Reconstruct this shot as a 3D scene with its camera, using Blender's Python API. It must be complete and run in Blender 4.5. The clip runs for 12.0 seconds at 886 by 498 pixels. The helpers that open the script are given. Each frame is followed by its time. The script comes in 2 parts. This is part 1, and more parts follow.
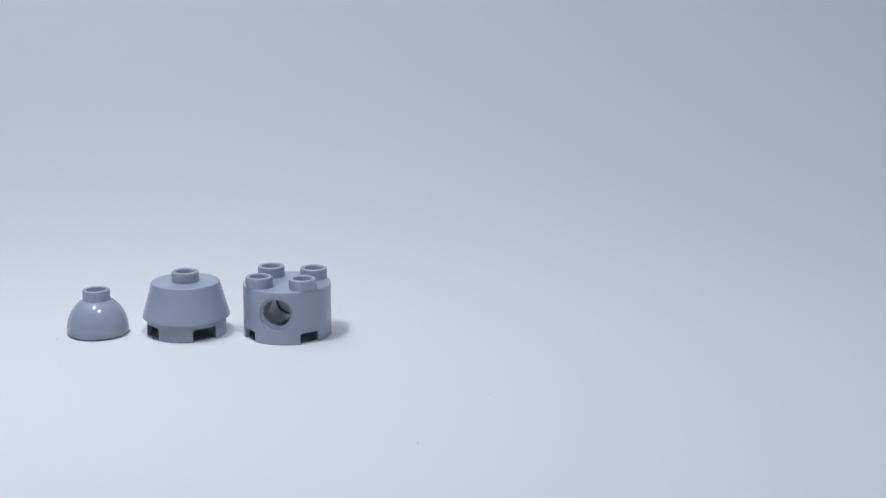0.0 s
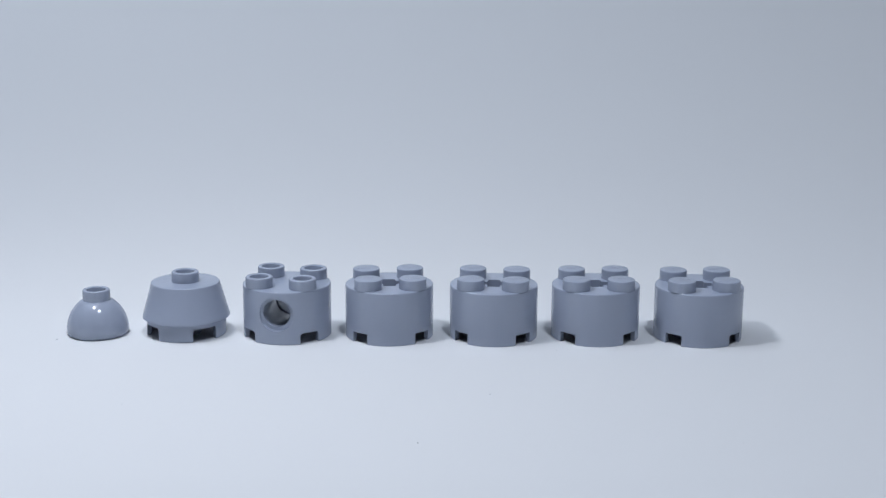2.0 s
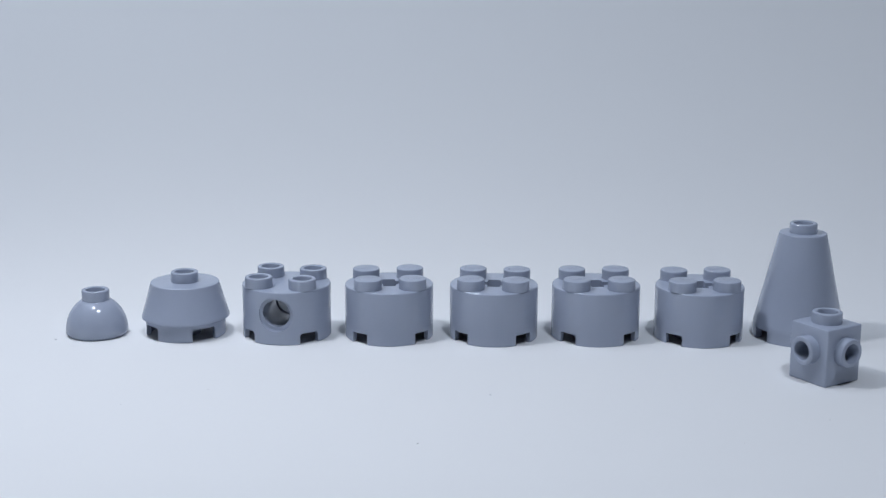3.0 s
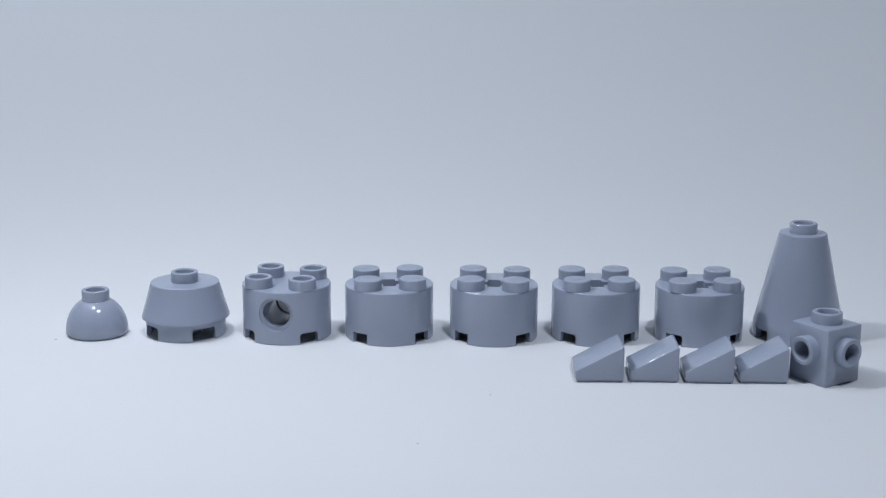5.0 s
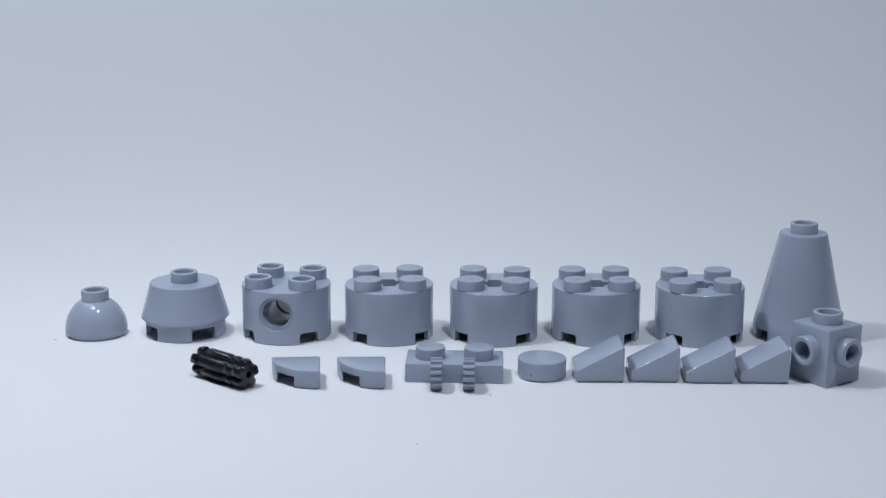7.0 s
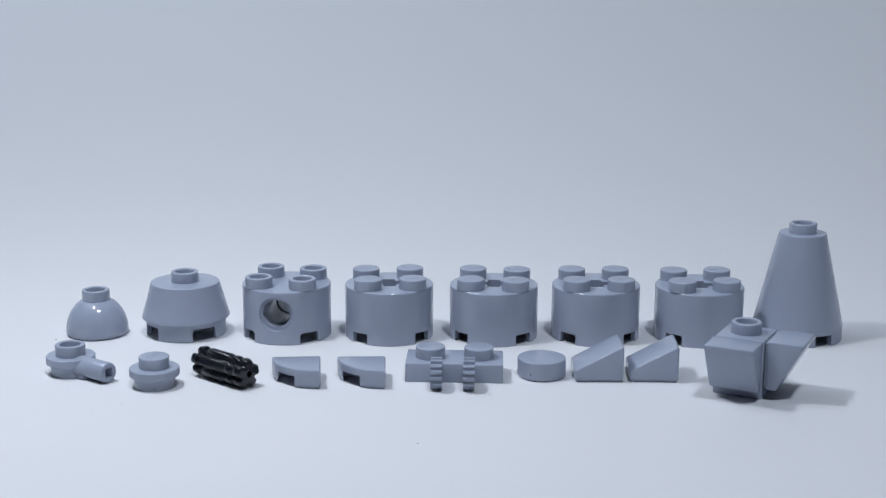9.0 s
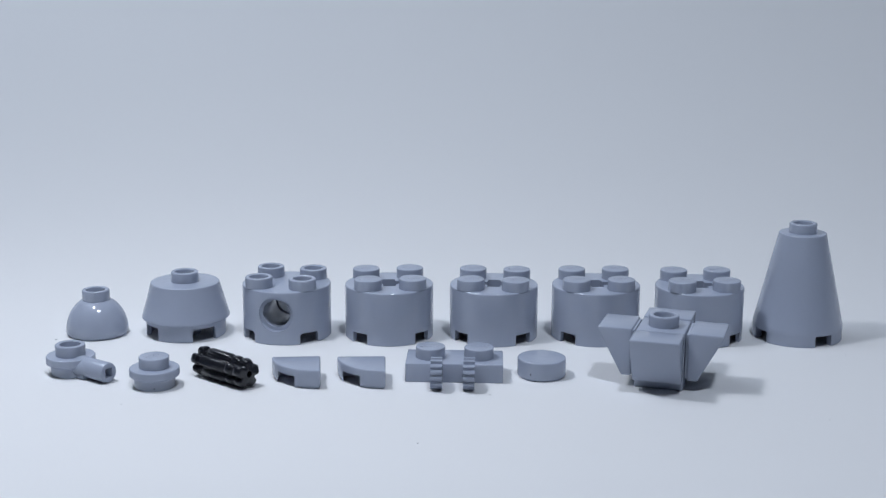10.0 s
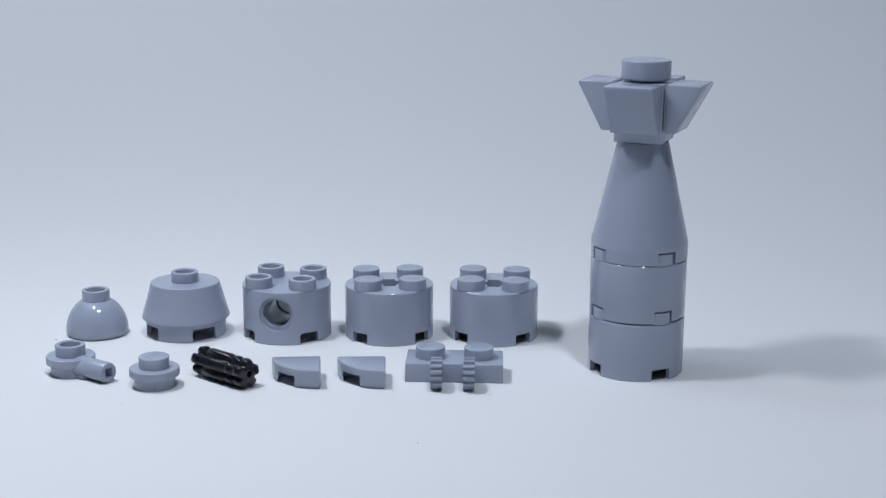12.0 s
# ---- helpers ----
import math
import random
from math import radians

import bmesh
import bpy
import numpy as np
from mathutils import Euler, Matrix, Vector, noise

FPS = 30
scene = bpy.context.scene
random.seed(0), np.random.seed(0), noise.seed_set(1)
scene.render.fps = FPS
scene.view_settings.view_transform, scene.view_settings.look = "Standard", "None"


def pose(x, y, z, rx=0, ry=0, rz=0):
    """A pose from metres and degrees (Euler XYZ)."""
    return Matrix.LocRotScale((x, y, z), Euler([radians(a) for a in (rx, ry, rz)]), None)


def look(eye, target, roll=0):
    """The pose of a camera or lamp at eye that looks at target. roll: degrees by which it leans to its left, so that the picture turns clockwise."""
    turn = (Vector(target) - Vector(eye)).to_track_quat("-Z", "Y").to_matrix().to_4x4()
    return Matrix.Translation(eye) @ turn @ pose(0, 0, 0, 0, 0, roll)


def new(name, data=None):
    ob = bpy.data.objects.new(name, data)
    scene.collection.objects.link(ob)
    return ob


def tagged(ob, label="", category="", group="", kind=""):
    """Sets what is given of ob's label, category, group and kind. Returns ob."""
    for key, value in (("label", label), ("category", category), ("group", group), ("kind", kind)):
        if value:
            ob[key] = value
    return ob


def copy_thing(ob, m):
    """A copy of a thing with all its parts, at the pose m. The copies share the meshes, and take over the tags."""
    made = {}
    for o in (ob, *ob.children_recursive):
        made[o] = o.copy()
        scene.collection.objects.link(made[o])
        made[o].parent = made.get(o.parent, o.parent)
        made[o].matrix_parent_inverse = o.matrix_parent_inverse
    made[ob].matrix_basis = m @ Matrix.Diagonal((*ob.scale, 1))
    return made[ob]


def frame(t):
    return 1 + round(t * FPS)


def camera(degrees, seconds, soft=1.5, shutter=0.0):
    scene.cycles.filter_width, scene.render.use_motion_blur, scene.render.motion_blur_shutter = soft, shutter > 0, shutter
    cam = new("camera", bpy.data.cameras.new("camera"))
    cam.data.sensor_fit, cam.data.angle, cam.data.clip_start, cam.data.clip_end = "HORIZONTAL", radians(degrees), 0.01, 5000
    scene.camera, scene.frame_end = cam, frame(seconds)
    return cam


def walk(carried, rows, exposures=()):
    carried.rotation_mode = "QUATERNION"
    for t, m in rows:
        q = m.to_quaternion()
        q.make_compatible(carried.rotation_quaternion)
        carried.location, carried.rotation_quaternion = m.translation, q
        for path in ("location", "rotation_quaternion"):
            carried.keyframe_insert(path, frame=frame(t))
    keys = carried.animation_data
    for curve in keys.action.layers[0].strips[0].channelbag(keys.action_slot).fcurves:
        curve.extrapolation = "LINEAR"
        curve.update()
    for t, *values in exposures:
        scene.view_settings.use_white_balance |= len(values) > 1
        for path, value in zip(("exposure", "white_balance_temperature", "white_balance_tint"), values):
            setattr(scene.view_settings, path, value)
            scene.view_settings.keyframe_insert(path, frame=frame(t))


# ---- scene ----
MM = 0.001
cam = camera(34.0, 12.0, 1.4)
EYE_Y, EYE_Z, TILT, ROLL = -252.41, 75.30, 13.250, 0.3


def eye_pose(forward):
    """The camera on its tripod; forward: millimetres along the line of sight by which refocusing shifts it."""
    down = radians(TILT)
    y, z = EYE_Y + forward * math.cos(down), EYE_Z - forward * math.sin(down)
    return look((0, y * MM, z * MM), (0, y * MM + math.cos(down), z * MM - math.sin(down)), ROLL)


walk(cam, [(0.0, eye_pose(0.0)), (2.6, eye_pose(0.0)), (2.7, eye_pose(0.60)), (5.0, eye_pose(0.60)),
           (5.1, eye_pose(1.00)), (8.3, eye_pose(1.00)), (8.4, eye_pose(0.36)), (12.0, eye_pose(0.36))])

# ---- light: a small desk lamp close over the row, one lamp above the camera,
# an added fill turned to the backdrop, a large dim added fill overhead ----
world = bpy.data.worlds.new("room_air")
scene.world = world
world.use_nodes = True
world.node_tree.nodes["Background"].inputs[0].default_value = (0.6, 0.7, 0.9, 1)
world.node_tree.nodes["Background"].inputs[1].default_value = 0.012


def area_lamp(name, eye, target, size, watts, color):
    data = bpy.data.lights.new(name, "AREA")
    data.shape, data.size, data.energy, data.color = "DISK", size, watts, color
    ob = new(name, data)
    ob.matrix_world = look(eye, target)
    return tagged(ob, "lamp over the white paper, out of view, key or added fill", "lamp")


area_lamp("desk_lamp", (-0.085, -0.04, 0.2), (-0.025, -0.03, 0.0), 0.024, 0.216, (0.84, 0.885, 0.975))
area_lamp("front_lamp", (0.13, -0.35, 0.84), (-0.06, 0.0, 0.0), 0.075, 3.2, (0.778, 0.86, 1.0))
# added fill that brightens the back paper; no lamp is known there
area_lamp("added_backdrop_fill", (-0.28, 0.12, 0.52), (-0.24, 0.6, 0.2), 0.16, 1.1, (0.76, 0.85, 1.0))
# broad overhead fill, added for ambient light; no such panel is known
area_lamp("added_ambient_fill", (-0.6, 0.1, 1.6), (-0.2, 0.1, 0.0), 1.3, 4.5, (0.695, 0.82, 1.0))
scene.view_settings.exposure = 0.0


# ---- materials ----
def material(name, color, rough, grain, grain_amount, bump, spec=0.5, blotch=0.03, streak=0.0):
    """A surface with fine grain of the given scale (per metre) and faint large blotches."""
    mat = bpy.data.materials.new(name)
    mat.use_nodes = True
    nt = mat.node_tree
    bsdf = nt.nodes["Principled BSDF"]
    co = nt.nodes.new("ShaderNodeTexCoord")
    fine = nt.nodes.new("ShaderNodeTexNoise")
    fine.inputs["Scale"].default_value, fine.inputs["Detail"].default_value = grain, 4
    big = nt.nodes.new("ShaderNodeTexNoise")
    big.inputs["Scale"].default_value, big.inputs["Detail"].default_value = grain * 0.06, 3
    for n in (fine, big):
        nt.links.new(co.outputs["Object"], n.inputs["Vector"])
    add = nt.nodes.new("ShaderNodeMath")
    add.operation = "MULTIPLY_ADD"
    nt.links.new(fine.outputs["Fac"], add.inputs[0])
    add.inputs[1].default_value = grain_amount
    mul = nt.nodes.new("ShaderNodeMath")
    mul.operation = "MULTIPLY"
    nt.links.new(big.outputs["Fac"], mul.inputs[0])
    mul.inputs[1].default_value = blotch
    nt.links.new(mul.outputs[0], add.inputs[2])
    mix = nt.nodes.new("ShaderNodeMix")
    mix.data_type = "RGBA"
    k = 1 - (grain_amount + blotch)
    mix.inputs["A"].default_value = (*[c * (k + 0.5 * (1 - k)) for c in color], 1)
    mix.inputs["B"].default_value = (*[min(1, c * 1.35) for c in color], 1)
    nt.links.new(add.outputs[0], mix.inputs["Factor"])
    nt.links.new(mix.outputs["Result"], bsdf.inputs["Base Color"])
    ramp = nt.nodes.new("ShaderNodeMapRange")
    ramp.inputs["To Min"].default_value, ramp.inputs["To Max"].default_value = rough * 0.8, rough * 1.2
    nt.links.new(big.outputs["Fac"], ramp.inputs["Value"])
    nt.links.new(ramp.outputs[0], bsdf.inputs["Roughness"])
    bsdf.inputs["Specular IOR Level"].default_value = spec
    if bump:
        b = nt.nodes.new("ShaderNodeBump")
        b.inputs["Strength"].default_value, b.inputs["Distance"].default_value = 1.0, bump
        nt.links.new(fine.outputs["Fac"], b.inputs["Height"])
        last = b
        if streak:
            stretch = nt.nodes.new("ShaderNodeMapping")
            stretch.inputs["Scale"].default_value = (1, 1, 0.03)
            lines = nt.nodes.new("ShaderNodeTexNoise")
            lines.inputs["Scale"].default_value, lines.inputs["Detail"].default_value = 700, 3
            last = nt.nodes.new("ShaderNodeBump")
            last.inputs["Strength"].default_value, last.inputs["Distance"].default_value = 1.0, streak
            nt.links.new(co.outputs["Object"], stretch.inputs["Vector"])
            nt.links.new(stretch.outputs[0], lines.inputs["Vector"])
            nt.links.new(lines.outputs["Fac"], last.inputs["Height"])
            nt.links.new(b.outputs[0], last.inputs["Normal"])
        nt.links.new(last.outputs[0], bsdf.inputs["Normal"])
    return mat


GREY = material("grey_plastic", (0.342, 0.382, 0.475), 0.16, 1500, 0.06, 0.000008, streak=0.00004)
BLACK = material("black_plastic", (0.011, 0.012, 0.017), 0.27, 900, 0.1, 0.00001)
PAPER = material("white_paper", (0.74, 0.745, 0.755), 0.75, 1400, 0.03, 0.000006, 0.25)
WALL = material("wall_paint", (0.27, 0.28, 0.30), 0.8, 60, 0.04, 0.0005, 0.3)
# dark colour painted in for the shade inside small moulding pits
PIT_SHADE = material("pit_shade", (0.10, 0.11, 0.13), 0.6, 900, 0.1, 0)
DUST = material("dust", (0.55, 0.56, 0.58), 0.9, 3000, 0.3, 0)


# ---- mesh tools (millimetres in, metres out) ----
def to_mesh(name, bm, mat, angle=32):
    bmesh.ops.remove_doubles(bm, verts=bm.verts, dist=0.0005)
    bmesh.ops.scale(bm, vec=(MM, MM, MM), verts=bm.verts)
    bmesh.ops.recalc_face_normals(bm, faces=bm.faces)
    me = bpy.data.meshes.new(name)
    bm.to_mesh(me)
    bm.free()
    me.materials.append(mat)
    me.set_sharp_from_angle(angle=radians(angle))
    return me


def part(name, bm, mat, parent, label="", angle=32):
    ob = new(name, to_mesh(name, bm, mat, angle))
    ob.parent = parent
    return tagged(ob, label)


def lathe(profile, n=72, m=None):
    """A closed solid of revolution about z through (r, z) pairs; r = 0 closes on the axis."""
    bm = bmesh.new()
    rings = []
    for r, z in profile:
        if r < 1e-6:
            rings.append([bm.verts.new((0, 0, z))])
        else:
            rings.append([bm.verts.new((r * math.cos(a), r * math.sin(a), z))
                          for a in (2 * math.pi * (i + 0.5) / n for i in range(n))])
    for (a, b), ((_, za), (_, zb)) in zip(zip(rings, rings[1:]), zip(profile, profile[1:])):
        for i in range(n):
            j = (i + 1) % n
            if len(a) == 1 and len(b) == 1:
                break
            if len(a) == 1:
                f = bm.faces.new((a[0], b[i], b[j]))
            elif len(b) == 1:
                f = bm.faces.new((a[i], a[j], b[0]))
            else:
                f = bm.faces.new((a[i], a[j], b[j], b[i]))
            f.smooth = abs(za - zb) > 1e-6
    if m is not None:
        bmesh.ops.transform(bm, matrix=m, verts=bm.verts)
    bmesh.ops.recalc_face_normals(bm, faces=bm.faces)
    return bm


def prism(outline, z0, z1, bevel=0.0, m=None):
    """An upright prism over an (x, y) outline."""
    bm = bmesh.new()
    lo = [bm.verts.new((x, y, z0)) for x, y in outline]
    hi = [bm.verts.new((x, y, z1)) for x, y in outline]
    n = len(outline)
    bm.faces.new(lo[::-1])
    bm.faces.new(hi)
    for i in range(n):
        bm.faces.new((lo[i], lo[(i + 1) % n], hi[(i + 1) % n], hi[i]))
    bmesh.ops.recalc_face_normals(bm, faces=bm.faces)
    if bevel:
        sharp = [e for e in bm.edges if e.calc_face_angle(0) > radians(25)]
        made = bmesh.ops.bevel(bm, geom=sharp, offset=bevel, segments=3, profile=0.5, affect="EDGES")
        for f in made["faces"]:
            f.smooth = True
    if m is not None:
        bmesh.ops.transform(bm, matrix=m, verts=bm.verts)
    return bm


def box(x0, x1, y0, y1, z0, z1, bevel=0.0, m=None):
    return prism([(x0, y0), (x1, y0), (x1, y1), (x0, y1)], z0, z1, bevel, m)


def joined(*bms):
    out = bms[0]
    for b in bms[1:]:
        me = bpy.data.meshes.new("join")
        b.to_mesh(me)
        b.free()
        out.from_mesh(me)
        bpy.data.meshes.remove(me)
    return out


def cut(bm, *cutters):
    """bm less the cutters."""
    me = bpy.data.meshes.new("solid")
    bm.to_mesh(me)
    bm.free()
    ob = new("solid", me)
    tools = []
    for c in cutters:
        cm = bpy.data.meshes.new("tool")
        c.to_mesh(cm)
        c.free()
        tool = new("tool", cm)
        mod = ob.modifiers.new("cut", "BOOLEAN")
        mod.operation, mod.solver, mod.object = "DIFFERENCE", "EXACT", tool
        tools.append(tool)
    bpy.context.view_layer.update()
    done = bpy.data.meshes.new_from_object(ob.evaluated_get(bpy.context.evaluated_depsgraph_get()))
    out = bmesh.new()
    out.from_mesh(done)
    for o in (ob, *tools):
        old = o.data
        bpy.data.objects.remove(o)
        bpy.data.meshes.remove(old)
    bpy.data.meshes.remove(done)
    return out


def rim(r, z, f, n=5):
    """The (r, z) pairs of an outer edge rounded with radius f, from the side up to the top."""
    return [(r - f + f * math.cos(a), z - f + f * math.sin(a)) for a in (math.pi / 2 * i / n for i in range(n + 1))]


def solid_stud(x=0, y=0, z=0, r=2.44, h=1.85):
    return lathe([(0, -0.02), (r, -0.02), *rim(r, h, 0.24), (0, h)], 40,
                 Matrix.Translation((x, y, z)))


def hollow_stud(m, r=2.44, ri=1.62, h=1.85, deep=3.2):
    return lathe([(0, -0.02), (r, -0.02), *rim(r, h, 0.27), (ri + 0.22, h),
                  (ri + 0.1, h - 0.04), (ri + 0.03, h - 0.11), (ri, h - 0.22), (ri - 0.05, h - deep), (0, h - deep)], 40, m)


def emboss(stud, x, y, z, turn=0.0):
    """The maker's raised mark on a stud's top: a word too small to read, as slanted bars."""
    m = Matrix.Translation((x, y, z)) @ Matrix.Rotation(turn, 4, "Z") @ Matrix(((1, 0.25, 0, 0), (0, 1, 0, 0), (0, 0, 1, 0), (0, 0, 0, 1)))
    bars = [box(x0, x0 + 0.26, -0.6, 0.6, -0.05, 0.035, 0.02, m) for x0 in (-1.55, -0.8, -0.05, 0.7, 1.3)]
    bars += [box(x0, x0 + 0.5, y0, y0 + 0.24, -0.05, 0.035, 0.02, m) for x0, y0 in ((-1.5, -0.6), (-0.75, -0.6), (-0.75, 0.36), (0.0, 0.36), (0.0, -0.6), (0.75, 0.36))]
    return part("embossed_mark", joined(*bars), GREY, stud)


def notches(r, width, height, corner=0.12, deep=2.6):
    """Four cutters on the diagonals at the foot of a round brick."""
    out = []
    for k in range(4):
        turn = Matrix.Rotation(math.pi / 4 + k * math.pi / 2, 4, "Z")
        w, c = width / 2, min(corner, height)
        arch = [(-w, -1), (w, -1)] + [(w - c + c * math.cos(a), height - c + c * math.sin(a)) for a in (math.pi / 2 * i / 4 for i in range(5))]
        arch += [(-w + c - c * math.sin(a), height - c + c * math.cos(a)) for a in (math.pi / 2 * i / 4 for i in range(5))]
        stand = Matrix(((0, 0, 1, 0), (1, 0, 0, 0), (0, 1, 0, 0), (0, 0, 0, 1)))
        out.append(prism(arch, r - deep, r + 2, 0, turn @ stand))
    return out


def thing(name, label, category, group=""):
    return tagged(new(name), label, category, group)


# ---- the place: a sheet of white paper swept up behind, in a plain room ----
def sweep():
    bm = bmesh.new()
    line = [(-700 + 40 * i, 0) for i in range(19)]
    y0, rad = 60, 560
    line += [(y0 + rad * math.sin(a), rad - rad * math.cos(a)) for a in (math.pi / 2 * i / 24 for i in range(25))]
    line += [(y0 + rad, rad + 60 * i) for i in range(1, 5)]
    rows = []
    for y, z in line:
        rows.append([bm.verts.new((x, y, z)) for x in (-600, -300, 0, 300, 600)])
    for a, b in zip(rows, rows[1:]):
        for i in range(4):
            bm.faces.new((a[i], a[i + 1], b[i + 1], b[i])).smooth = True
    top = list(bm.faces)
    ext = bmesh.ops.extrude_face_region(bm, geom=top)
    low = [v for v in ext["geom"] if isinstance(v, bmesh.types.BMVert)]
    bmesh.ops.translate(bm, vec=(0, 0.4, -0.4), verts=low)
    ob = new("backdrop", to_mesh("backdrop", bm, PAPER))
    return tagged(ob, "seamless white paper sheet curving up behind the bricks", "backdrop", kind="structure")


sweep()


def slab(name, label, x0, x1, y0, y1, z0, z1):
    ob = new(name, to_mesh(name, box(x0, x1, y0, y1, z0, z1), WALL))
    return tagged(ob, label, name.split("_")[0], kind="structure")


slab("floor", "plain grey support under the paper", -1600, 1600, -1800, 1400, -40, -0.5)
slab("wall_north", "plain grey painted wall", -1600, 1600, 1402, 1440, -40, 1700)
slab("wall_south", "plain grey painted wall", -1600, 1600, -1840, -1802, -40, 1700)
slab("wall_east", "plain grey painted wall", 1602, 1640, -1840, 1440, -40, 1700)
slab("wall_west", "plain grey painted wall", -1640, -1602, -1840, 1440, -40, 1700)
slab("ceiling", "plain grey painted ceiling", -1640, 1640, -1840, 1440, 1702, 1740)


# ---- the bricks ----
def axle_hole(z0, z1):
    """A cross-shaped cutter on the axis."""
    w, l = 1.15, 2.45
    ring = [(l, -w), (l, w), (w, w), (w, l), (-w, l), (-w, w), (-l, w), (-l, -w), (-w, -w), (-w, -l), (w, -l), (w, -w)]
    return prism(ring, z0, z1)


def round_body(r=7.92, h=9.6):
    return lathe([(0, 0.05), (4.2, 0.05), (4.2, 8.0), (7.0, 8.0), (7.0, 0.0), (r - 0.12, 0.0), (r - 0.015, 0.12), (r - 0.015, 1.92),
                  (r, 1.98), *rim(r, h, 0.32), (0, h), (0, 0.05)], 128)


ROUND = "bluish light grey plastic round two-by-two brick, four studs, notched foot"


def round_brick():
    root = thing("round_brick", ROUND, "toy brick", "round bricks in the row")
    part("body", cut(round_body(), axle_hole(5, 11), *notches(7.92, 3.4, 1.95)), GREY, root)
    for x, y in ((-3.97, -3.97), (3.97, -3.97), (-3.97, 3.97), (3.97, 3.97)):
        stud = part("stud", solid_stud(x, y, 9.6), GREY, root)
        emboss(stud, x, y, 11.45)
    return root


def pin_hole_brick():
    root = thing("pin_hole_brick", "bluish light grey plastic round brick, pin hole, hollow studs", "toy brick")
    side = Matrix.Translation((0, 0, 5.55)) @ Matrix.Rotation(math.pi / 2, 4, "X")
    bore = lathe([(0, -9), (2.45, -9), (2.45, 9), (0, 9)], 48, side)
    rim_a = lathe([(0, 7.0), (3.05, 7.0), (3.15, 9), (0, 9)], 48, side)
    rim_b = lathe([(0, -9), (3.15, -9), (3.05, -7.0), (0, -7.0)], 48, side)
    groove = lathe([(0, -2.6), (3.7, -2.6), (3.7, -1.5), (0, -1.5)], 48, side)
    solid = lathe([(0, 0.0), (7.8, 0.0), (7.92, 0.12), *rim(7.92, 9.6, 0.32), (0, 9.6)], 128)
    well = lathe([(2.6, -1), (7.0, -1), (7.0, 2.4), (2.6, 2.4), (2.6, -1)], 64)
    part("body", cut(solid, bore, rim_a, rim_b, groove, well, *notches(7.92, 3.7, 2.0, 0.6, 2.5)), GREY, root)
    for x, y in ((-3.97, -3.97), (3.97, -3.97), (-3.97, 3.97), (3.97, 3.97)):
        part("stud", hollow_stud(Matrix.Translation((x, y, 9.6))), GREY, root, "hollow stud")
    return root


def truncated_cone_brick():
    root = thing("truncated_cone_brick", "bluish light grey plastic truncated cone brick with one hollow stud", "toy brick")
    foot = lathe([(0, 0.05), (2.6, 0.05), (2.6, 7.0), (6.3, 3.0), (6.3, 0), (7.0, 0), (7.1, 0.1), (7.1, 3.15), (7.72, 3.15), (7.82, 3.25), (7.82, 3.55),
                  (7.74, 3.75), (6.17, 9.3), *rim(6.16, 9.6, 0.28)[1:], (0, 9.6), (0, 0.05)], 96)
    part("body", cut(foot, *notches(7.1, 4.5, 2.35, 0.45)), GREY, root)
    part("stud", hollow_stud(Matrix.Translation((0, 0, 9.6))), GREY, root, "hollow stud")
    return root


def dome_brick():
    root = thing("dome_brick", "bluish light grey plastic small glossy dome with a hollow stud", "toy brick")
    pts = [(0, 1.0), (4.3, 1.0), (4.3, 0), (5.05, 0), (5.25, 0.35), (5.42, 0.4), (5.5, 0.6)]
    for i in range(1, 17):
        z = 0.8 + 5.55 * i / 16
        pts.append((5.5 * math.sqrt(1 - ((z - 0.8) / 6.3) ** 2), z))
    pts += [(0, 6.35), (0, 1.0)]
    part("body", lathe(pts, 80), GREY, root, "", 40)
    part("stud", hollow_stud(Matrix.Translation((0, 0, 6.4))), GREY, root, "hollow stud")
    return root


def cone_brick():
    root = thing("cone_brick", "tall bluish light grey plastic cone brick, hollow stud, notched foot", "toy brick")
    shell = lathe([(0, 14), (2.8, 14), (6.6, 2.6), (6.6, 0), (7.83, 0), (7.935, 0.12), (7.935, 1.92), (7.95, 1.98), (7.95, 2.5), (7.9, 2.9), (4.2, 18.95),
                   *rim(4.2, 19.2, 0.25), (0, 19.2), (0, 14)], 96)
    part("body", cut(shell, *notches(7.95, 3.4, 2.05)), GREY, root)
    part("stud", hollow_stud(Matrix.Translation((0, 0, 19.2)), 2.44, 1.62, 1.75), GREY, root, "hollow stud")
    return root


def tube_stud(m, r=2.4, ri=1.55, h=1.7):
    """A stud open right through, over a bored hole."""
    return lathe([(ri, -0.02), (r, -0.02), *rim(r, h, 0.27), (ri + 0.22, h), (ri + 0.06, h - 0.07),
                  (ri, h - 0.22), (ri, -0.02)], 40, m)


def side_stud_brick():
    root = thing("side_stud_brick", "bluish light grey plastic one-by-one brick with hollow studs on all sides", "toy brick")
    bores = [lathe([(0, -6), (1.55, -6), (1.55, 6), (0, 6), (0, -6)], 40, Matrix.Translation((0, 0, 5.6)) @
                   Matrix.Rotation(math.pi / 2, 4, ax)) for ax in ("X", "Y")]
    part("body", cut(box(-3.95, 3.95, -3.95, 3.95, 0, 9.6, 0.26), *bores), GREY, root)
    part("stud", hollow_stud(Matrix.Translation((0, 0, 9.6))), GREY, root, "hollow stud")
    for k in range(4):
        m = Matrix.Rotation(k * math.pi / 2, 4, "Z") @ Matrix.Translation((3.95, 0, 5.6)) @ Matrix.Rotation(math.pi / 2, 4, "Y")
        part("side_stud", tube_stud(m), GREY, root, "hollow side stud")
    return root


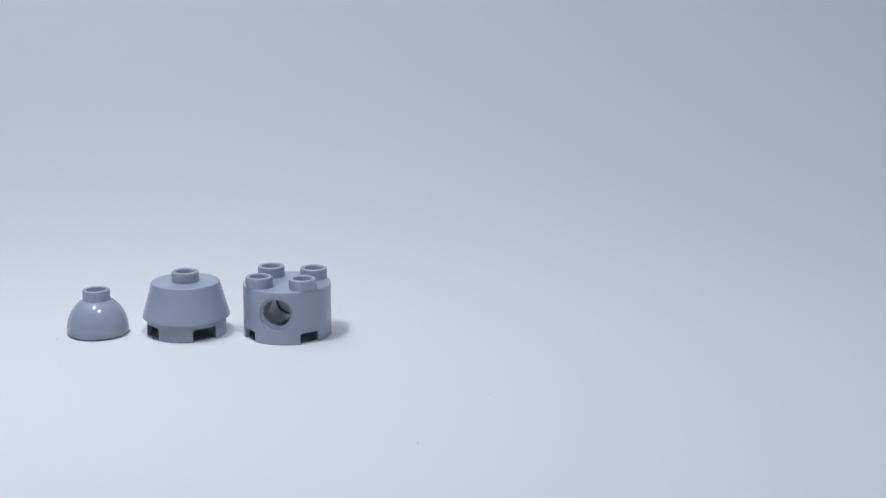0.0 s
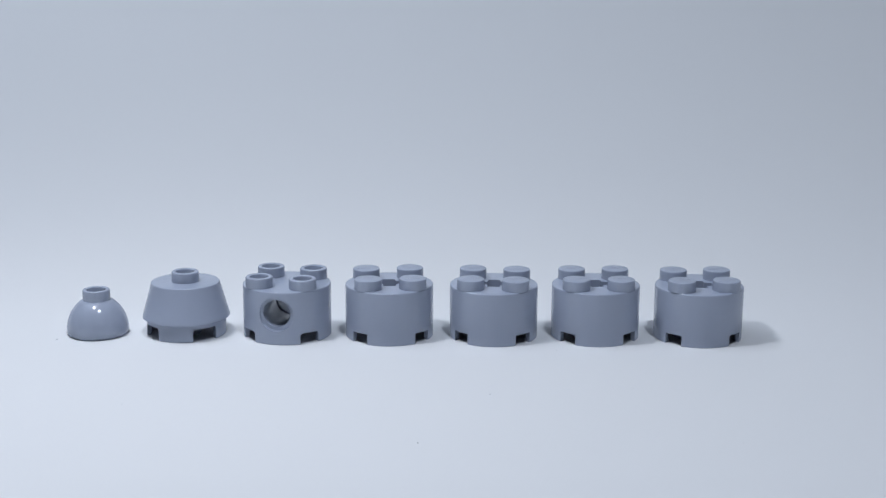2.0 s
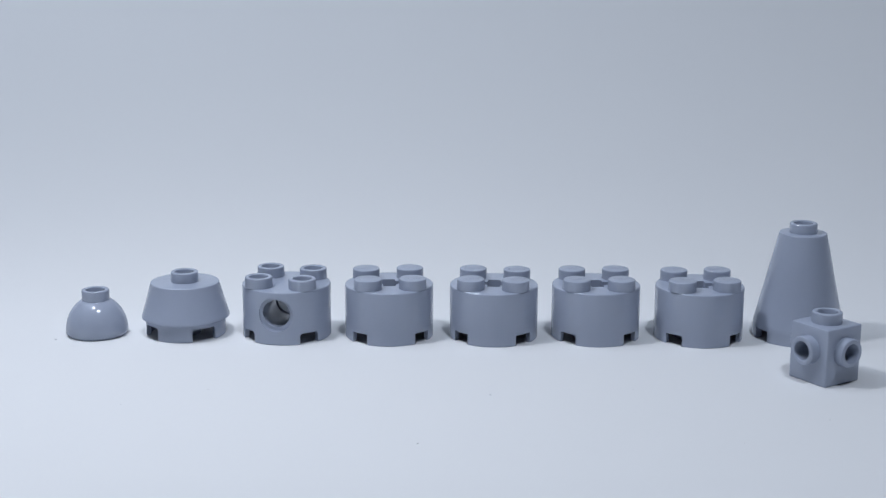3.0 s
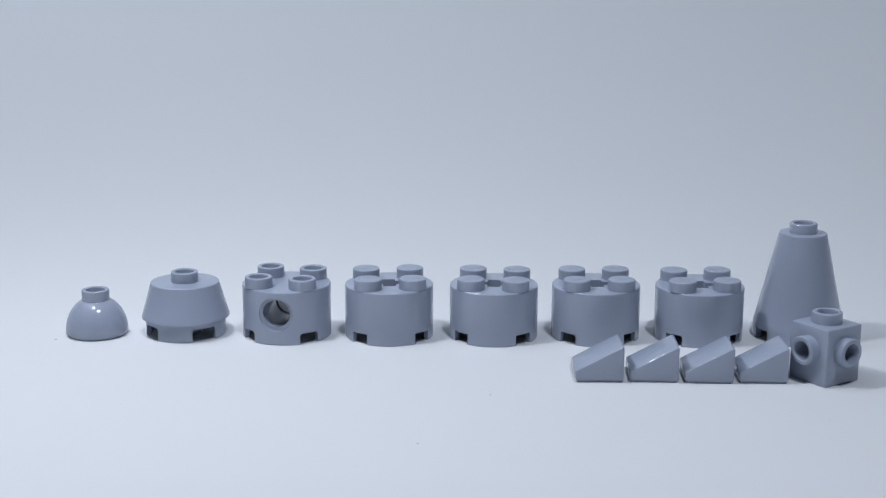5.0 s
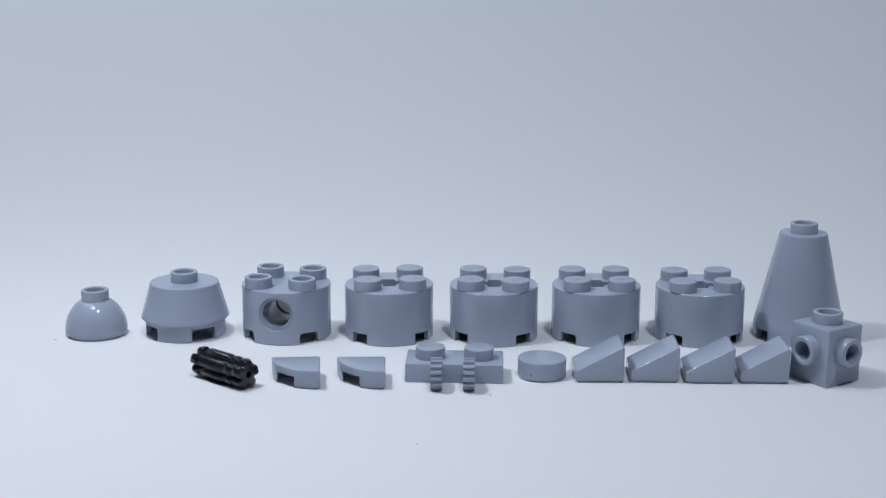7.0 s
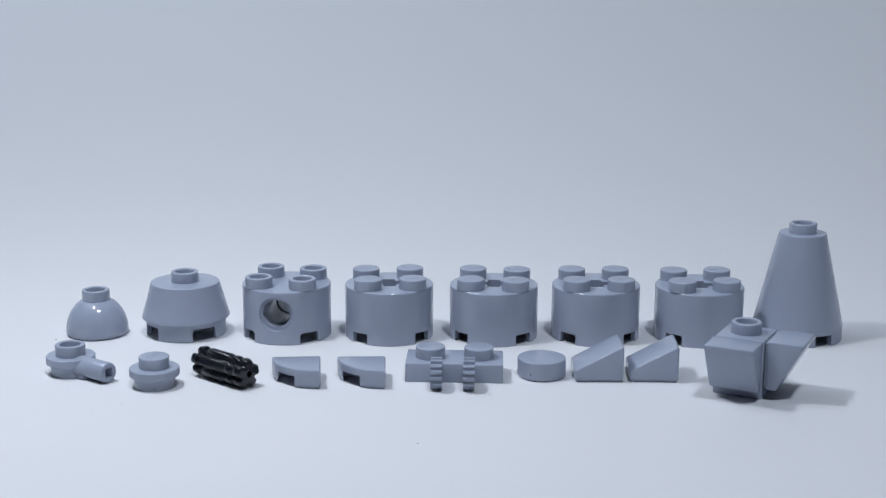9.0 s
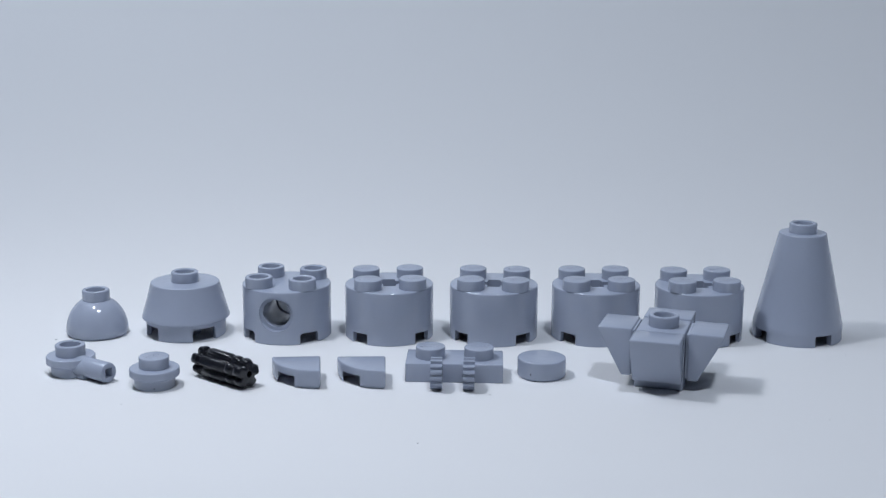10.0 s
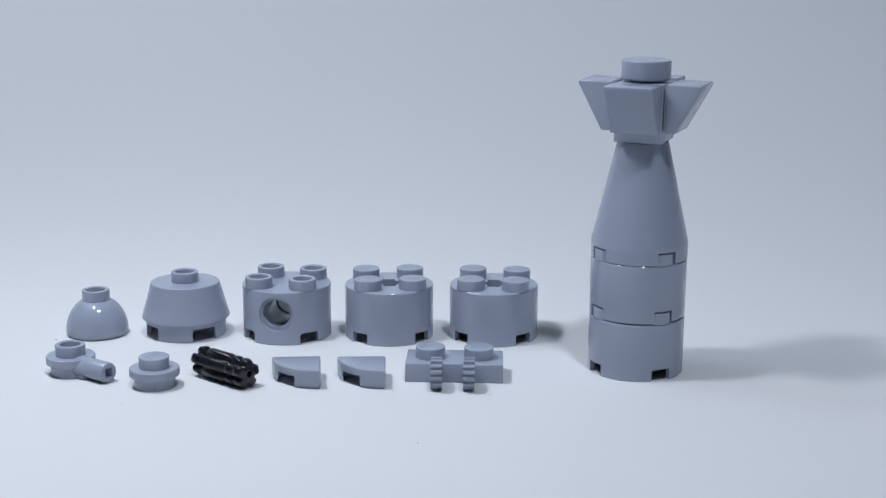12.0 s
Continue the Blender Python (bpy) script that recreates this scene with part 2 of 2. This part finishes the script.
def slope_brick():
    root = thing("slope_brick", "small bluish light grey plastic wedge slope brick", "toy brick", "slope bricks in the row")
    tip = Matrix.Rotation(math.pi / 2, 4, "X")
    bm = prism([(-3.95, 0.34), (3.95, 0.34), (3.95, 5.95), (3.5, 6.0), (-3.95, 1.95)], -3.95, 3.95, 0.28, tip)
    part("body", bm, GREY, root)
    part("base_rim", box(-3.55, 3.6, -3.6, 3.6, 0, 0.6), GREY, root)
    return root


def round_tile():
    root = thing("round_tile", "bluish light grey plastic smooth round one-by-one tile", "toy brick")
    part("body", lathe([(0, 0.2), (3.9, 0.2), (4.0, 0.3), *rim(4.0, 3.2, 0.3), (0, 3.2), (0, 0.2)], 64), GREY, root)
    part("base_rim", lathe([(0, 0), (3.7, 0), (3.7, 0.6), (0, 0.6), (0, 0)], 48), GREY, root)
    # mould mark; its pit's shade is put in as a dark fleck
    part("mould_mark", box(-2.05, -1.85, -3.56, -3.4, 0.95, 1.35, 0.04), PIT_SHADE, root, "tiny mould mark with its pit's shade as dark colour")
    return root


def round_plate():
    root = thing("round_plate", "bluish light grey plastic round one-by-one plate with stud", "toy brick")
    part("flange", lathe([(0, 1.8), (3.8, 1.8), (4.0, 1.98), *rim(4.0, 3.2, 0.26), (0, 3.2), (0, 1.8)], 64), GREY, root)
    part("foot", lathe([(0, 0), (3.2, 0), (3.3, 0.1), (3.3, 1.95), (0, 1.95), (0, 0)], 48), GREY, root)
    stud = part("stud", solid_stud(0, 0, 3.2), GREY, root)
    emboss(stud, 0, 0, 5.05, 0.5)
    # mould mark on the foot, pit shade painted as a dark dot
    part("mould_mark", box(0.25, 0.45, -3.34, -3.2, 0.4, 0.6, 0.03), PIT_SHADE, root, "tiny mould mark with its pit's shade as dark colour")
    return root


def bar_plate():
    root = thing("bar_plate", "bluish light grey plastic round plate with hollow stud and bar handle", "toy brick")
    part("flange", lathe([(0, 1.8), (3.8, 1.8), (4.0, 1.98), *rim(4.0, 3.2, 0.26), (0, 3.2), (0, 1.8)], 64), GREY, root)
    part("foot", lathe([(0, 0), (3.2, 0), (3.3, 0.1), (3.3, 1.95), (0, 1.95), (0, 0)], 48), GREY, root)
    part("stud", hollow_stud(Matrix.Translation((0, 0, 3.2)), 2.45, 1.65), GREY, root, "hollow stud")
    along = Matrix.Translation((0, 0, 1.75)) @ Matrix.Rotation(math.pi / 2, 4, "Y")
    rod = lathe([(0, 2.5), (1.66, 2.5), (1.66, 8.85), (1.58, 9.02), (1.4, 9.1), (0, 9.1), (0, 2.5)], 40, along)
    part("neck", lathe([(0, 1.2), (2.1, 1.2), (2.1, 2.8), (1.95, 3.7), (1.78, 4.6), (1.66, 5.6), (0, 5.6), (0, 1.2)], 40,
                       Matrix.Translation((0, 0, 1.72)) @ Matrix.Rotation(math.pi / 2, 4, "Y") @ Matrix.Diagonal((0.82, 1, 1, 1))), GREY, root, "", 60)
    part("neck_block", box(2.2, 4.7, -1.5, 1.5, 0.02, 1.7, 0.15), GREY, root)
    part("bar", cut(rod, box(6.6, 10, -0.75, 0.75, 1.0, 2.5)), GREY, root, "short bar with a square socket")
    return root


def quarter_tile():
    root = thing("quarter_tile", "bluish light grey plastic quarter-round tile with notched underside", "toy brick", "quarter tiles in the row")
    arc = [(-7.95 * math.cos(a), -7.95 * math.sin(a)) for a in (math.pi / 2 * i / 28 for i in range(29))]
    body = prism([(0, 0)] + arc, 0.34, 3.2, 0.3)
    for f in body.faces:
        f.smooth = f.smooth or abs(f.normal.z) < 0.9
    part("body", cut(body, box(-6.9, -4.15, -9, -2.0, -1, 1.95), box(-6.6, -0.9, -3.6, -0.9, -1, 2.2)), GREY, root)
    foot = prism([(-0.3, -0.3)] + [(x * 0.93 - 0.2, y * 0.93 - 0.2) for x, y in arc], 0.0, 0.6)
    part("base_rim", cut(foot, box(-6.9, -4.15, -9, -2.0, -1, 1.95), box(-6.6, -0.9, -3.6, -0.9, -1, 2.2)), GREY, root)
    return root


def hinge_plate():
    root = thing("hinge_plate", "bluish light grey plastic one-by-two plate with two toothed hinge fingers", "toy brick")
    part("body", box(-7.95, 7.95, -3.95, 3.95, 0, 3.2, 0.18), GREY, root)
    for x in (-4, 4):
        stud = part("stud", solid_stud(x, 0, 3.2), GREY, root)
        emboss(stud, x, 0, 5.05)
    n = 15
    ring = []
    for i in range(n):
        for f, r in ((0.0, 2.15), (0.22, 2.6), (0.58, 2.6), (0.8, 2.15)):
            a = 2 * math.pi * (i + f) / n
            ring.append((r * math.cos(a), r * math.sin(a)))
    for x in (-2.72, 2.48):
        m = Matrix.Translation((x, -6.9, 2.6)) @ Matrix.Rotation(math.pi / 2, 4, "Y")
        finger = joined(prism(ring, -0.92, 0.92, 0.0, m), box(x - 0.9, x + 0.9, -6.6, -3.85, 0.6, 2.9))
        part("hinge_finger", finger, GREY, root, "toothed click-hinge finger", 20)
    return root


def ridged_connector():
    root = thing("ridged_connector", "glossy black plastic ridged axle connector lying on the paper", "connector")
    ring, n = [], 5
    for i in range(n):
        for f, r in ((-0.41, 1.9), (-0.36, 2.35), (-0.3, 2.75), (-0.17, 3.0), (0.17, 3.0), (0.3, 2.75), (0.36, 2.35), (0.41, 1.9)):
            a = math.radians(245) + 2 * math.pi * (i + f) / n
            ring.append((r * 0.81 * math.cos(a), r * 0.81 * math.sin(a)))
    lay = Matrix.Translation((0, 0, 2.44)) @ Matrix.Rotation(math.pi / 2, 4, "Y")
    bm = bmesh.new()
    loops = [[bm.verts.new((x * k, y * k, z)) for x, y in ring] for z, k in
             ((-6.0, 0.8), (-5.9, 0.9), (-5.6, 0.97), (-5.2, 1.0), (-4.6, 1.0), (-4.4, 0.8), (-3.7, 0.8), (-3.5, 1.0),
              (1.6, 1.0), (1.8, 0.88), (2.3, 0.88), (2.5, 1.0), (3.6, 1.0), (3.8, 0.84), (4.3, 0.84), (4.5, 1.0), (5.2, 1.0), (5.6, 0.97), (5.9, 0.9), (6.0, 0.8))]
    for lo, hi in zip(loops, loops[1:]):
        for i in range(len(ring)):
            j = (i + 1) % len(ring)
            bm.faces.new((lo[i], lo[j], hi[j], hi[i])).smooth = True
    bm.faces.new(loops[0][::-1])
    bm.faces.new(loops[-1])
    bmesh.ops.transform(bm, matrix=lay, verts=bm.verts)
    bmesh.ops.recalc_face_normals(bm, faces=bm.faces)
    socket = [(0.55 * math.cos(k * math.pi / 5), 0.55 * math.sin(k * math.pi / 5)) for k in range(10)]
    part("sleeve", cut(bm, prism(socket, 3, 9, 0, lay), prism(socket, -9, -3, 0, lay)), BLACK, root, "", 62)
    return root


# specks of dust on the paper
def specks():
    bm = bmesh.new()
    rng = random.Random(4)
    spots = [(-49.7, -39.2, 0.22), (-3.5, -55.3, 0.3), (7.6, -33.7, 0.3), (-68.7, -4.9, 0.3), (30.6, -30.5, 0.15), (58.7, -44.3, 0.15), (13.1, -0.2, 0.15), (20.0, -9.8, 0.16), (22.0, -9.2, 0.12), (-37.4, -31.6, 0.1), (-68.2, -47.3, 0.12), (69.9, -11.6, 0.1), (43.7, -54.3, 0.1), (-24.3, -49.0, 0.12)]
    for x, y, r in spots:
        bmesh.ops.create_icosphere(bm, subdivisions=1, radius=r * 0.6, matrix=Matrix.Translation((x, y, r * 0.45)) @
                                   Matrix.Diagonal((rng.uniform(0.6, 1.4), rng.uniform(0.5, 1), 0.45, 1)))
    ob = new("dust_specks", to_mesh("dust_specks", bm, DUST))
    return tagged(ob, "tiny grey dust specks on the white paper", "dust", kind="stuff")


specks()

dome, trunc, pin_brick, cone = dome_brick(), truncated_cone_brick(), pin_hole_brick(), cone_brick()
round_a = round_brick()
round_b, round_c, round_d = (copy_thing(round_a, Matrix()) for _ in range(3))
hub = side_stud_brick()
slope_a = slope_brick()
slope_b, slope_c, slope_d = (copy_thing(slope_a, Matrix()) for _ in range(3))
tile = round_tile()
plate, handle = round_plate(), bar_plate()
quarter_a = quarter_tile()
quarter_b = copy_thing(quarter_a, Matrix())
hinge, connector = hinge_plate(), ridged_connector()


# ---- how the pieces arrive and are stacked ----
def at(x, y, rz=0, z=0, rx=0, ry=0):
    """A pose on the paper, in millimetres and degrees; y counts from the middle of the rear row."""
    return pose(x * MM, (y - 164.3) * MM, z * MM, rx, ry, rz)


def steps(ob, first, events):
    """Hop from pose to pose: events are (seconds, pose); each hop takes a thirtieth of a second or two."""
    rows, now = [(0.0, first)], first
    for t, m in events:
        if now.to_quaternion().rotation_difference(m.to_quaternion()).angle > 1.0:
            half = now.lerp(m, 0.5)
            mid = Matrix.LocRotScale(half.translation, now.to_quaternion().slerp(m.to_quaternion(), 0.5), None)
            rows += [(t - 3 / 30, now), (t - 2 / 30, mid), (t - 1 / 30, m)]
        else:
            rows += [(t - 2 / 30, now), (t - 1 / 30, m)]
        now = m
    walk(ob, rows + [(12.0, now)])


def motions():
    def aside(i, rz=0):
        # waiting on the paper beside the row, beyond the picture's edge
        return at(190 + 22 * (i % 6), 120 + 24 * (i // 6), rz)

    steps(dome, at(-62.35, 163.84, 2.7), [])
    steps(trunc, at(-46.44, 164.9, -8.0), [])
    steps(pin_brick, at(-28.11, 164.67, -9.1), [])
    steps(round_a, aside(0), [(0.4, at(-9.63, 164.30, 5.0))])
    steps(round_b, aside(1), [(0.8, at(9.18, 164.20, -4.3))])
    low, mid, top = at(32.38, 145.39, -19.6), at(32.38, 145.39, -19.1, 9.8), at(32.43, 145.39, -17.6, 19.45)
    steps(round_c, aside(2), [(1.3, at(27.56, 164.52, 1.6)), (11.8, low)])
    steps(round_d, aside(3), [(1.8, at(46.13, 164.18, 2.7)), (11.3, at(41.98, 138.52, 37.8)), (11.8, mid)])
    steps(cone, aside(4), [(2.3, at(64.23, 164.75, -22.2)), (10.8, at(48.8, 139.71, 25.0)), (11.3, at(41.98, 138.52, 38.3, 9.6)), (11.8, top)])

    path = [(2.7, at(62.82, 140.36, 33.5)), (8.4, at(58.65, 140.26, 37.5)), (8.9, at(48.47, 134.23, 63.0)), (9.4, at(41.9, 137.89, 164.3)),
            (9.9, at(35.84, 137.92, 163.2)), (10.4, at(25.14, 139.45, 194.4)), (10.8, at(48.55, 139.71, 177.8, 19.38)),
            (11.3, at(41.78, 138.52, 206.0, 28.85)), (11.8, at(32.50, 145.39, 156.5, 38.65))]
    steps(hub, aside(5, 30), path)

    def on_side(k):
        # a slope's underside pressed on the hub's side stud, tall end up
        turn = Matrix(((0, 0, 1, 0), (0, -1, 0, 0), (1, 0, 0, 0), (0, 0, 0, 1)))
        return Matrix.Rotation(k * math.pi / 2, 4, "Z") @ Matrix.Translation((4.15 * MM, 0, 5.75 * MM)) @ turn

    for i, (ob, came, spot, joins, k) in enumerate((
            (slope_d, 3.2, at(52.42, 140.88, -1.5), 8.4, 3), (slope_c, 3.65, at(43.56, 140.77, -1.7), 8.9, 2),
            (slope_b, 4.13, at(34.65, 141.21, -1.8), 9.4, 0), (slope_a, 4.6, at(25.57, 141.09, 0.2), 9.9, 1))):
        steps(ob, aside(6 + i), [(came, spot)] + [(t, m @ on_side(k)) for t, m in path if t >= joins])
    cap = Matrix.Translation((0, 0, 9.66 * MM))
    steps(tile, aside(10), [(5.1, at(16.4, 141.0, -0.9))] + [(t, m @ (cap if t < 11.5 else Matrix.Translation((0, 0, 9.9 * MM)))) for t, m in path if t >= 10.4])
    steps(hinge, aside(11), [(5.6, at(2.04, 140.64, -2.1))])
    steps(quarter_b, aside(12), [(6.1, at(-9.4, 141.03, 2.3))])
    steps(quarter_a, aside(13), [(6.5, at(-20.14, 140.91, 4.6))])
    steps(connector, aside(14), [(7.0, at(-35.41, 137.0, -40.6))])
    steps(plate, aside(15), [(7.46, at(-46.3, 134.54, 2.5))])
    steps(handle, aside(16), [(7.93, at(-61.35, 140.88, -35.3))])


motions()
